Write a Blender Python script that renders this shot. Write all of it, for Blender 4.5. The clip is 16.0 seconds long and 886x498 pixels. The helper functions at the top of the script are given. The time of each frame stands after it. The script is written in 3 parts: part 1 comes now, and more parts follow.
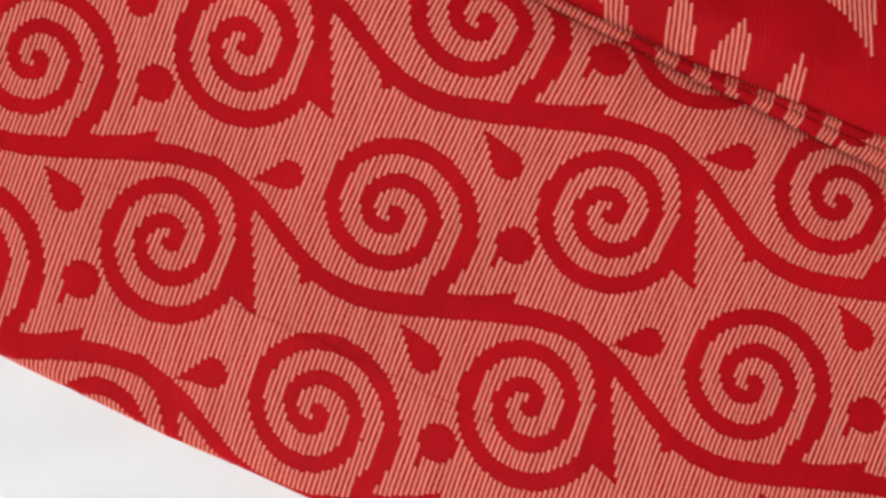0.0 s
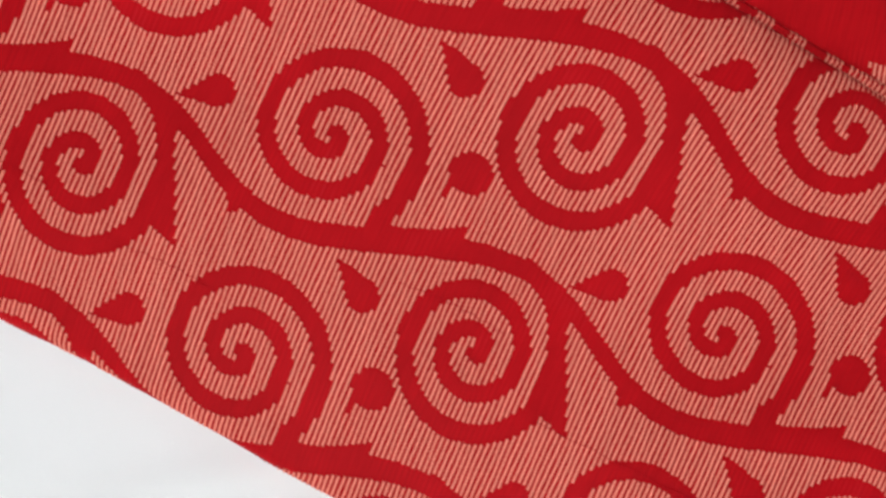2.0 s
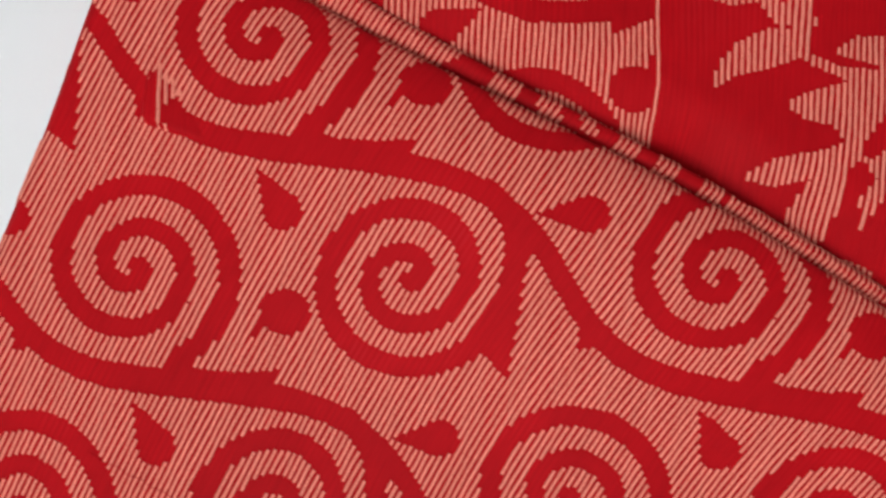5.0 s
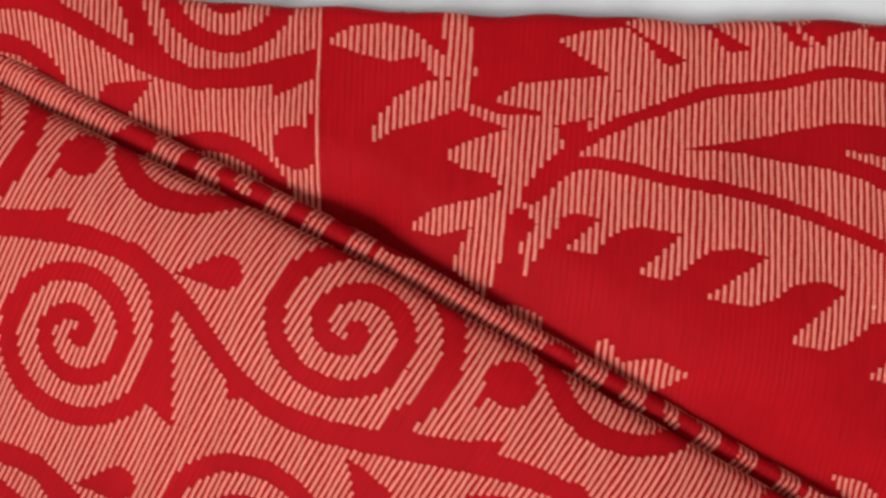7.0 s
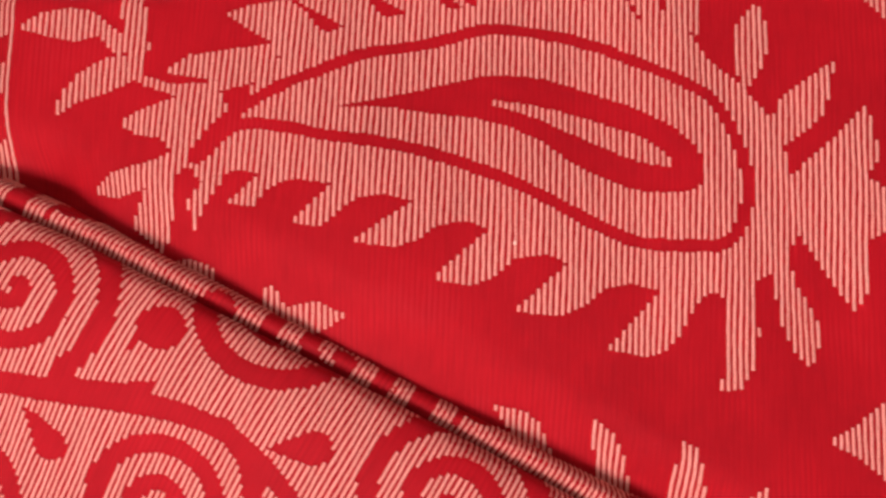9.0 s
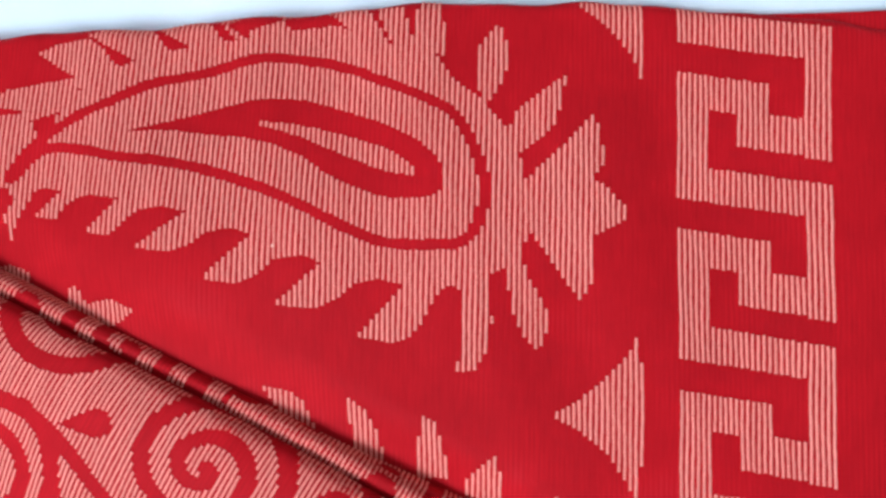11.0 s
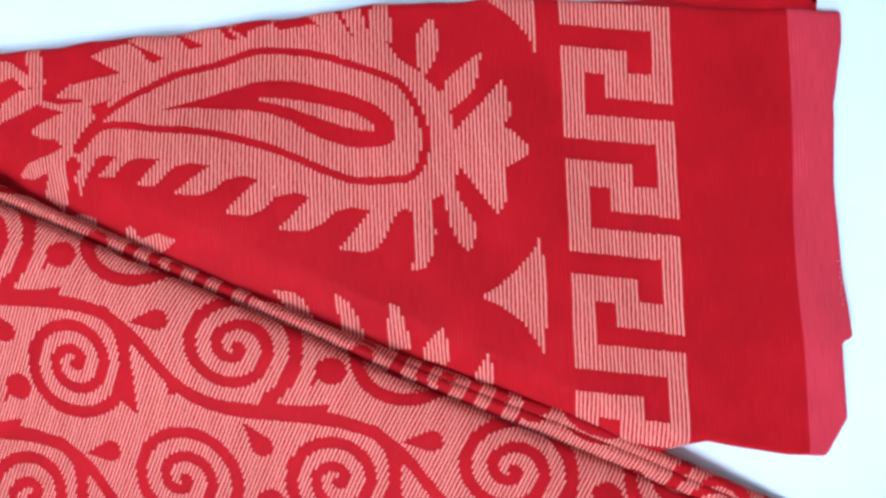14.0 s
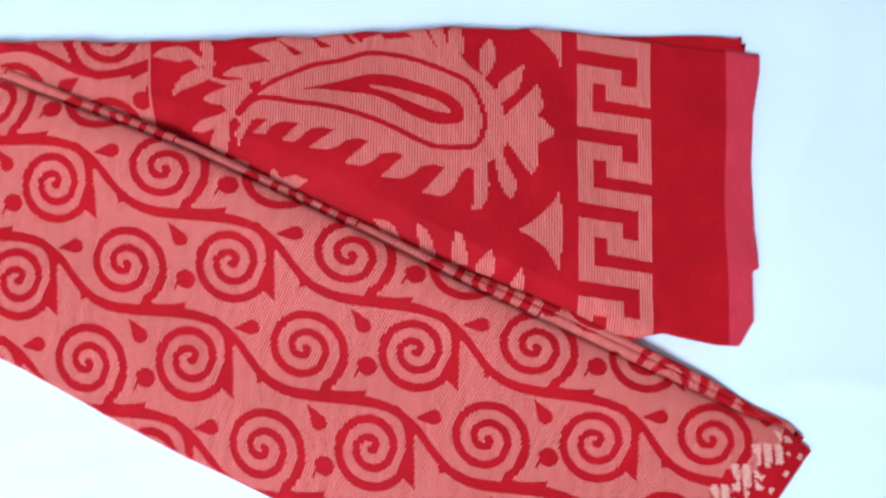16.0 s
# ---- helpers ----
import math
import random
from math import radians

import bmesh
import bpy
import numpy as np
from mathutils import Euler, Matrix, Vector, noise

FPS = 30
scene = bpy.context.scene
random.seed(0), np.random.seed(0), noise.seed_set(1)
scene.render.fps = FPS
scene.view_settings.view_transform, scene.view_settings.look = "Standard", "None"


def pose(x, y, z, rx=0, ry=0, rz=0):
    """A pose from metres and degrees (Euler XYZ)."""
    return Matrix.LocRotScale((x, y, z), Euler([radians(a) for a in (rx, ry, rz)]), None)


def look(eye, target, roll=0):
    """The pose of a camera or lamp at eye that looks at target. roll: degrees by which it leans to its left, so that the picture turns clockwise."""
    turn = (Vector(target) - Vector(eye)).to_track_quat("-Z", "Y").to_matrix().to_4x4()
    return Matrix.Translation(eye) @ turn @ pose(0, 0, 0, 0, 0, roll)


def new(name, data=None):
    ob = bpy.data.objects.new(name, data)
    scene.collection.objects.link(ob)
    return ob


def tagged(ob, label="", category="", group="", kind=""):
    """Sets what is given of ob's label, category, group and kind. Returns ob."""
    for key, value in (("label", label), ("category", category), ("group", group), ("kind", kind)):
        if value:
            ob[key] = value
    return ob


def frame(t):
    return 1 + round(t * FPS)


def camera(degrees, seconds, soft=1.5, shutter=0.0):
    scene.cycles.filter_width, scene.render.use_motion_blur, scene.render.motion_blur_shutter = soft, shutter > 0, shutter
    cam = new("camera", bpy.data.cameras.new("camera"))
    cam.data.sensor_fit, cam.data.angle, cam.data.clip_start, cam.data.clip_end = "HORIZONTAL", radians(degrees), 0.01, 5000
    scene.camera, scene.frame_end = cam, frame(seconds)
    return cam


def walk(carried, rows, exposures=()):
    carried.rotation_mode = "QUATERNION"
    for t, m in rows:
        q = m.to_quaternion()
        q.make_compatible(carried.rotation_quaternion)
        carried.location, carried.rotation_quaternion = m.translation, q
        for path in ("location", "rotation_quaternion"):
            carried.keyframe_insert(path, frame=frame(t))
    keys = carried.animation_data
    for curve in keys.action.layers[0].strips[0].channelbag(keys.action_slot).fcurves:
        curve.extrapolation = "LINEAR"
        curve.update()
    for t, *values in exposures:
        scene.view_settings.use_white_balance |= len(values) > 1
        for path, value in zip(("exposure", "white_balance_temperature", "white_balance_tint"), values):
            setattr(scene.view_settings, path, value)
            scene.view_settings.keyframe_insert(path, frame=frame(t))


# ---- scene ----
cam = camera(70.0, 16.0, soft=2.8, shutter=0.0)
PATH = [
    (0.0, -0.1025, -0.1221, 0.3207, 2.46, -1.05, -0.92),
    (0.5, -0.1342, -0.1090, 0.3135, 1.41, -0.84, -0.62),
    (1.0, -0.1764, -0.0954, 0.3044, 0.78, -2.08, 1.04),
    (1.5, -0.2149, -0.0729, 0.2954, -0.26, -3.35, 1.41),
    (2.0, -0.2541, -0.0591, 0.2854, -0.78, -3.39, 2.45),
    (2.5, -0.2970, -0.0385, 0.2775, -1.68, -4.33, 2.46),
    (3.0, -0.3295, -0.0232, 0.2674, -2.32, -5.27, 4.09),
    (3.2, -0.3433, -0.0169, 0.2628, -2.46, -5.59, 4.43),
    (5.3, -0.3622, 0.0771, 0.2499, 0.14, -5.82, 6.64),
    (5.5, -0.3431, 0.0858, 0.2535, -0.16, -5.20, 6.65),
    (6.0, -0.3017, 0.1053, 0.2637, -0.26, -3.51, 6.97),
    (6.5, -0.2640, 0.1041, 0.2672, -0.13, -1.48, 5.14),
    (7.0, -0.2146, 0.0943, 0.2682, 1.13, 0.01, 4.89),
    (7.5, -0.1841, 0.0831, 0.2618, 3.45, -0.54, 3.69),
    (8.0, -0.1512, 0.0726, 0.2643, 4.18, -0.39, 3.33),
    (8.5, -0.1134, 0.0704, 0.2714, 3.98, 0.77, 2.59),
    (9.0, -0.0760, 0.0733, 0.2829, 3.30, 1.21, 2.19),
    (9.5, -0.0344, 0.0759, 0.2862, 2.81, 2.36, 1.68),
    (9.7, -0.0241, 0.0796, 0.2930, 2.77, 3.00, 2.23),
    (11.8, 0.0961, 0.0798, 0.3211, 2.14, 5.18, 0.53),
    (12.0, 0.1091, 0.0794, 0.3246, 2.16, 5.53, 0.51),
    (12.5, 0.1437, 0.0695, 0.3276, 1.95, 6.23, 0.02),
    (13.0, 0.1474, 0.0541, 0.3388, 1.11, 5.56, 0.01),
    (13.5, 0.1159, 0.0483, 0.3721, 0.56, 4.67, -1.82),
    (14.0, 0.0779, 0.0400, 0.4232, 1.00, 3.87, -2.10),
    (14.5, 0.0566, 0.0168, 0.4645, 0.58, 2.11, -0.29),
    (15.0, 0.0288, 0.0057, 0.5232, 1.18, 1.03, 0.02),
    (15.5, 0.0173, -0.0116, 0.5711, 2.04, -0.03, 0.39),
    (16.0, -0.0011, -0.0232, 0.6068, 2.14, -0.60, 0.52),
]
EXPOSURES = [(0.0, -0.46, 6500, 8), (3.0, -0.48, 6400, 7.5), (5.5, -0.42, 6400, 8), (6.0, -0.2, 6300, 7), (7.0, -0.35, 6350, 7), (8.0, -0.06, 6200, 5), (9.0, 0.16, 5650, 2), (12.5, 0.18, 4850, 0), (14.0, 0.25, 4700, 1), (15.3, 0.14, 4750, 2), (16.0, 0.02, 4750, 3)]
walk(cam, [(t, pose(*p)) for t, *p in PATH], EXPOSURES)

# ---- world and light ----
world = bpy.data.worlds.new("world")
scene.world = world
world.use_nodes = True
wn = world.node_tree.nodes
wl = world.node_tree.links
sky = wn.new("ShaderNodeTexSky")
sky.sky_type = "NISHITA"
sky.sun_disc = False
sky.sun_elevation = radians(35)
sky.sun_rotation = radians(200)
wn["Background"].inputs["Strength"].default_value = 0.12
wl.new(sky.outputs[0], wn["Background"].inputs["Color"])


def area_lamp(name, m, sx, sy, watts, colour):
    data = bpy.data.lights.new(name, "AREA")
    data.shape, data.size, data.size_y = "RECTANGLE", sx, sy
    data.energy, data.color = watts, colour
    ob = new(name, data)
    ob.matrix_world = m
    return ob


# unseen area lamp, added for soft light from high at the lower left
WIN_X, WIN_Y, WIN_Z = -0.95, -1.3, 2.47
area_lamp("added_overhead_light", look((WIN_X, WIN_Y, WIN_Z), (-0.1, -0.1, 0.0)), 1.2, 1.0, 75, (0.985, 0.99, 1.0))

# ---- materials ----
RED = (0.42, 0.0036, 0.0075)
PALE = (0.76, 0.232, 0.168)
CREAM = (0.80, 0.42, 0.30)


def material(name, rough, sheen=0.0):
    m = bpy.data.materials.new(name)
    m.use_nodes = True
    b = m.node_tree.nodes["Principled BSDF"]
    b.inputs["Roughness"].default_value = rough
    b.inputs["Sheen Weight"].default_value = sheen
    b.inputs["Specular IOR Level"].default_value = 0.05 if rough > 0.55 else 0.5
    return m, m.node_tree.nodes, m.node_tree.links, b


def ramp(nodes, stops):
    r = nodes.new("ShaderNodeValToRGB")
    e = r.color_ramp.elements
    e[0].position, e[0].color = stops[0][0], (*stops[0][1], 1)
    e[1].position, e[1].color = stops[-1][0], (*stops[-1][1], 1)
    for p, c in stops[1:-1]:
        k = e.new(p)
        k.color = (*c, 1)
    return r


def scaled(c, k):
    return tuple(min(1.0, a * k) for a in c)


def cloth_material(name, colour, rough, weave=0.12, spread=0.17, ribbed=0.28):
    """Plain woven cloth in the fabric's own coordinates: faint ribs, slubs and soft patches."""
    m, n, l, b = material(name, rough, 0.0)
    uv = n.new("ShaderNodeUVMap")
    uv.uv_map = "fabric"
    patches = n.new("ShaderNodeTexNoise")
    patches.inputs["Scale"].default_value = 11
    patches.inputs["Detail"].default_value = 5
    slub = n.new("ShaderNodeTexNoise")
    slub.inputs["Scale"].default_value = 1.0
    slub.inputs["Detail"].default_value = 4
    stretch = n.new("ShaderNodeMapping")
    stretch.inputs["Scale"].default_value = (900, 60, 1)
    l.new(uv.outputs[0], patches.inputs["Vector"])
    l.new(uv.outputs[0], stretch.inputs["Vector"])
    l.new(stretch.outputs[0], slub.inputs["Vector"])
    mix = n.new("ShaderNodeMath")
    mix.operation = "ADD"
    l.new(patches.outputs[0], mix.inputs[0])
    l.new(slub.outputs[0], mix.inputs[1])
    half = n.new("ShaderNodeMath")
    half.operation = "MULTIPLY"
    half.inputs[1].default_value = 0.5
    l.new(mix.outputs[0], half.inputs[0])
    r = ramp(n, [(0.3, scaled(colour, 1 - spread)), (0.7, scaled(colour, 1 + spread)), (0.95, (colour[0] * (1 + spread), colour[1] * 3.2, colour[2] * 2.4))])
    l.new(r.outputs[0], b.inputs["Base Color"])
    rib = n.new("ShaderNodeTexWave")
    rib.bands_direction = "X"
    rib.inputs["Scale"].default_value = 2 * math.pi / 0.0023 / 20
    rib.inputs["Distortion"].default_value = 0.6
    l.new(uv.outputs[0], rib.inputs["Vector"])
    mottle = n.new("ShaderNodeTexNoise")
    mottle.inputs["Scale"].default_value = 26
    mottle.inputs["Detail"].default_value = 2
    l.new(uv.outputs[0], mottle.inputs["Vector"])
    where = ramp(n, [(0.45, (0, 0, 0)), (0.68, (1, 1, 1))])
    l.new(mottle.outputs[0], where.inputs[0])
    rib_show = n.new("ShaderNodeMath")
    rib_show.operation = "MULTIPLY"
    l.new(where.outputs[0], rib_show.inputs[0])
    l.new(rib.outputs[1], rib_show.inputs[1])
    tone = n.new("ShaderNodeMath")
    tone.operation = "MULTIPLY_ADD"
    tone.inputs[1].default_value = ribbed
    l.new(rib_show.outputs[0], tone.inputs[0])
    l.new(half.outputs[0], tone.inputs[2])
    l.new(tone.outputs[0], r.inputs[0])
    both = n.new("ShaderNodeMath")
    both.operation = "MULTIPLY_ADD"
    both.inputs[1].default_value = 0.6
    l.new(slub.outputs[0], both.inputs[0])
    l.new(rib.outputs[1], both.inputs[2])
    bump = n.new("ShaderNodeBump")
    bump.inputs["Strength"].default_value = weave
    bump.inputs["Distance"].default_value = 0.0004
    l.new(both.outputs[0], bump.inputs["Height"])
    l.new(bump.outputs[0], b.inputs["Normal"])
    return m


def thread_material(name, colour):
    """Pale brocade thread: slight change from one float to the next, fine crossing weave along it."""
    m, n, l, b = material(name, 0.62, 0.0)
    uv = n.new("ShaderNodeUVMap")
    uv.uv_map = "fabric"
    geo = n.new("ShaderNodeNewGeometry")
    stretch = n.new("ShaderNodeMapping")
    stretch.inputs["Scale"].default_value = (260, 900, 1)
    l.new(uv.outputs[0], stretch.inputs["Vector"])
    grain = n.new("ShaderNodeTexNoise")
    grain.inputs["Scale"].default_value = 1.0
    grain.inputs["Detail"].default_value = 3
    l.new(stretch.outputs[0], grain.inputs["Vector"])
    add = n.new("ShaderNodeMath")
    add.operation = "MULTIPLY_ADD"
    add.inputs[1].default_value = 0.35
    l.new(geo.outputs["Random Per Island"], add.inputs[0])
    l.new(grain.outputs[0], add.inputs[2])
    cross = n.new("ShaderNodeTexWave")
    cross.bands_direction = "Y"
    cross.inputs["Scale"].default_value = 2 * math.pi / 0.00125 / 20
    cross.inputs["Distortion"].default_value = 2.5
    cross.inputs["Detail"].default_value = 1.0
    cross.inputs["Detail Scale"].default_value = 2.0
    l.new(uv.outputs[0], cross.inputs["Vector"])
    weave = n.new("ShaderNodeMath")
    weave.operation = "MULTIPLY_ADD"
    weave.inputs[1].default_value = 0.34
    l.new(cross.outputs[1], weave.inputs[0])
    l.new(add.outputs[0], weave.inputs[2])
    r = ramp(n, [(0.3, (colour[0] * 0.86, colour[1] * 0.62, colour[2] * 0.58)), (0.72, colour), (1.0, scaled(colour, 1.1))])
    l.new(weave.outputs[0], r.inputs[0])
    l.new(r.outputs[0], b.inputs["Base Color"])
    bump = n.new("ShaderNodeBump")
    bump.inputs["Strength"].default_value = 0.5
    bump.inputs["Distance"].default_value = 0.0004
    l.new(grain.outputs[0], bump.inputs["Height"])
    l.new(bump.outputs[0], b.inputs["Normal"])
    return m


def plain_material(name, colour, rough, scale=6.0, spread=0.04, relief=0.1):
    m, n, l, b = material(name, rough)
    co = n.new("ShaderNodeTexCoord")
    a = n.new("ShaderNodeTexNoise")
    a.inputs["Scale"].default_value = scale
    a.inputs["Detail"].default_value = 6
    l.new(co.outputs["Object"], a.inputs["Vector"])
    r = ramp(n, [(0.3, scaled(colour, 1 - spread)), (0.7, scaled(colour, 1 + spread))])
    l.new(a.outputs[0], r.inputs[0])
    l.new(r.outputs[0], b.inputs["Base Color"])
    fine = n.new("ShaderNodeTexNoise")
    fine.inputs["Scale"].default_value = 700
    l.new(co.outputs["Object"], fine.inputs["Vector"])
    bump = n.new("ShaderNodeBump")
    bump.inputs["Strength"].default_value = relief
    bump.inputs["Distance"].default_value = 0.0005
    l.new(fine.outputs[0], bump.inputs["Height"])
    l.new(bump.outputs[0], b.inputs["Normal"])
    return m


red_cloth = cloth_material("red_cloth", RED, 0.62)
hem_cloth = cloth_material("sheer_red_hem", (0.56, 0.034, 0.050), 0.6)
pale_thread = thread_material("pale_thread", PALE)
cream_thread = thread_material("cream_thread", CREAM)
sheet_white = plain_material("white_sheet", (0.90, 0.91, 0.91), 0.8, 5.0, 0.02, 0.15)
wall_paint = plain_material("wall_paint", (0.62, 0.61, 0.60), 0.85)
floor_paint = plain_material("floor_tile", (0.55, 0.52, 0.48), 0.5)
wood = plain_material("bed_wood", (0.22, 0.12, 0.07), 0.5, 14.0, 0.25)
white_frame = plain_material("window_paint", (0.8, 0.8, 0.8), 0.4)
glass, gn, gl, gb = material("window_glass", 0.02)
gb.inputs["Transmission Weight"].default_value = 1.0

# ---- building blocks ----


def mesh_object(name, verts, faces, mat, parent=None, label="", uvs=None, smooth=True):
    """One mesh from arrays; uvs are the fabric's coordinates, vertex by vertex."""
    me = bpy.data.meshes.new(name)
    me.from_pydata([tuple(v) for v in verts], [], faces)
    if uvs is not None:
        layer = me.uv_layers.new(name="fabric")
        idx = np.empty(len(me.loops), dtype=np.int32)
        me.loops.foreach_get("vertex_index", idx)
        layer.data.foreach_set("uv", np.asarray(uvs, dtype=np.float32)[idx].ravel())
    me.polygons.foreach_set("use_smooth", [smooth] * len(me.polygons))
    me.materials.append(mat)
    ob = new(name, me)
    ob.parent = parent
    if label:
        ob["label"] = label
    return ob


def part(name, bm, mat, parent=None, label=""):
    me = bpy.data.meshes.new(name)
    bm.to_mesh(me)
    bm.free()
    me.materials.append(mat)
    ob = new(name, me)
    ob.parent = parent
    if label:
        ob["label"] = label
    return ob


def box(x0, y0, z0, x1, y1, z1, bevel=0.0):
    bm = bmesh.new()
    bmesh.ops.create_cube(bm, size=1)
    for v in bm.verts:
        v.co = Vector(((x0 + x1) / 2 + v.co.x * (x1 - x0), (y0 + y1) / 2 + v.co.y * (y1 - y0), (z0 + z1) / 2 + v.co.z * (z1 - z0)))
    if bevel:
        bmesh.ops.bevel(bm, geom=bm.edges[:], offset=bevel, segments=2, affect="EDGES")
    return bm


def grid_faces(nu, nv):
    i = np.arange((nu - 1) * (nv - 1))
    a = (i // (nv - 1)) * nv + i % (nv - 1)
    return np.stack([a, a + nv, a + nv + 1, a + 1], 1).tolist()


def smooth(t):
    t = np.clip(t, 0, 1)
    return t * t * (3 - 2 * t)


def wave(x, y, seed):
    """A few crossed ripples, from -1 to 1."""
    s = np.sin(17 * x + 9 * y + seed) + np.sin(-11 * x + 23 * y + 2.1 * seed) + 0.6 * np.sin(41 * x + 13 * y + 0.7 * seed)
    return s / 2.6


def wrap(s, lo, hi, rlo, rhi):
    """Cloth laid along s that turns down over a rounded fold at lo and at hi: place along s, and drop."""
    pos, drop = np.array(s, float), np.zeros_like(s, dtype=float)
    for edge, r, sign in ((lo, rlo, -1), (hi, rhi, 1)):
        over = sign * (s - edge) + r
        a = np.clip(over / r, 0, math.pi / 2)
        bent = over > 0
        pos = np.where(bent, edge - sign * r + sign * r * np.sin(a), pos)
        drop = np.where(bent, r * (1 - np.cos(a)) + np.maximum(over - r * math.pi / 2, 0), drop)
    return pos, drop


# ---- ornament: what of the fabric is pale ----
LP, LB = 0.1816, 0.0932          # repeat of the scroll along and across the fabric
PITCH = LP / 79                  # one rib of the brocade
STEP = LB / 186


def in_outline(x, y, pts):
    """Whether points lie inside a closed outline."""
    hit = np.zeros(x.shape, bool)
    n = len(pts)
    for i in range(n):
        (x0, y0), (x1, y1) = pts[i], pts[(i + 1) % n]
        if y0 == y1:
            continue
        hit ^= ((y0 > y) != (y1 > y)) & (x < (x1 - x0) * (y - y0) / (y1 - y0) + x0)
    return hit


def curve(pts, closed=True, n=6):
    """A soft curve through a few points."""
    out, m = [], len(pts)
    for i in range(m if closed else m - 1):
        p = [np.array(pts[(i + k) % m] if closed else pts[min(max(i + k, 0), m - 1)], float) for k in (-1, 0, 1, 2)]
        for t in np.arange(n) / n:
            out.append(tuple(0.5 * (2 * p[1] + (p[2] - p[0]) * t + (2 * p[0] - 5 * p[1] + 4 * p[2] - p[3]) * t ** 2 + (3 * p[1] - p[0] - 3 * p[2] + p[3]) * t ** 3)))
    if not closed:
        out.append(tuple(pts[-1]))
    return out


def near_line(x, y, pts, radius):
    """Whether points lie within radius of a line of points, with its own radius at each."""
    hit = np.zeros(x.shape, bool)
    for k, (px, py) in enumerate(pts):
        r = radius[k] if hasattr(radius, "__len__") else radius
        hit |= (x - px) ** 2 + (y - py) ** 2 < r * r
    return hit


def teardrop(cx, cy, r, tx, ty):
    """A drop round (cx, cy) that runs out to a tip."""
    a0 = math.atan2(ty - cy, tx - cx)
    pts = [(tx, ty)]
    for k in range(13):
        a = a0 + radians(60) + k * radians(240) / 12
        pts.append((cx + r * math.cos(a), cy + r * math.sin(a)))
    return pts


def scroll_cell():
    """One repeat of the vine with its two curls, in millimetres: True where the scroll (red) lies."""
    lp, lb = LP * 1000, LB * 1000
    u, v = np.meshgrid((np.arange(79) + 0.5) * PITCH * 1000, (np.arange(186) + 0.5) * STEP * 1000, indexing="ij")
    red = np.zeros(u.shape, bool)
    t = np.arange(0, lp, 1.2)
    phi = 2 * math.pi * (t - 95) / lp
    vine = list(zip(t, -26.5 + 13 * np.cos(phi + 0.4 * (1 - np.cos(phi)) / 2)))
    vine_r = list(4.3 - 0.7 * np.cos(phi - 1.2))
    ax, ay = 90.4, 44.0
    a_curl, b_curl, a_r, b_r = [], [], [], []
    for k in np.arange(0, 770, 5.0):
        th, r = radians(-12 - k), 35.3 - 0.0445 * k
        a_curl.append((ax - 0.5 + r * math.cos(th), ay - 2.2 + r * math.sin(th) * 0.98))
        a_r.append(4.1 - 0.9 * k / 725)
    for k in np.arange(0, 815, 5.0):
        th, r = radians(-38 + k), 39.0 - 0.0465 * k
        b_curl.append((-0.1 + r * math.cos(th), 0.6 + r * math.sin(th) * 0.92))
        b_r.append(4.1 - 0.9 * k / 745)
    stem = curve([(ax + 6, ay + 37), (ax + 20, ay + 31), (ax + 30, ay + 17), (ax + 34.2, ay), (ax + 33, ay - 10)], False, 8)
    shapes = [
        [(ax + 30, ay + 16), (ax + 38, ay + 10), (ax + 43, ay - 1), (ax + 50, ay - 17), (ax + 38, ay - 13.5), (ax + 30, ay - 12)],
        [(28, -24), (44, -19.5), (57, -13.5), (66.5, -8.0), (66, -16), (72, -19), (52, -27), (36, -30)],
        [(149, -35), (156, -46), (162, -36)],
        teardrop(130.8, -3, 6.8, 115.2, -11.5), teardrop(38.8, 41.8, 6.9, 22.5, 51.4),
        [(49.6, 6), (50.4, 0.5), (51.6, -3.0), (52.6, 2), (57, 5)],
    ]
    for i in (-1, 0, 1):
        for j in (-1, 0, 1, 2):
            du, dv = u - i * lp, v - j * lb
            for line, r in ((vine, vine_r), (a_curl, a_r), (b_curl, b_r), (stem, 4.0), ([(57.0, 10.9), (58.5, 10.6)], 8.2)):
                lo_v, hi_v = min(p[1] for p in line) - 8, max(p[1] for p in line) + 8
                lo_u, hi_u = min(p[0] for p in line) - 8, max(p[0] for p in line) + 8
                box_hit = (du > lo_u) & (du < hi_u) & (dv > lo_v) & (dv < hi_v)
                if box_hit.any():
                    red[box_hit] |= near_line(du[box_hit], dv[box_hit], line, r)
            for s in shapes:
                red |= in_outline(du, dv, s)
    return red


SCROLL = scroll_cell()


def scroll_pale(iu, w):
    """Pale or not, for rib number iu and places w along it."""
    return ~SCROLL[np.mod(iu, 79)[:, None], np.mod(np.floor(w / STEP).astype(int), 186)[None, :]]


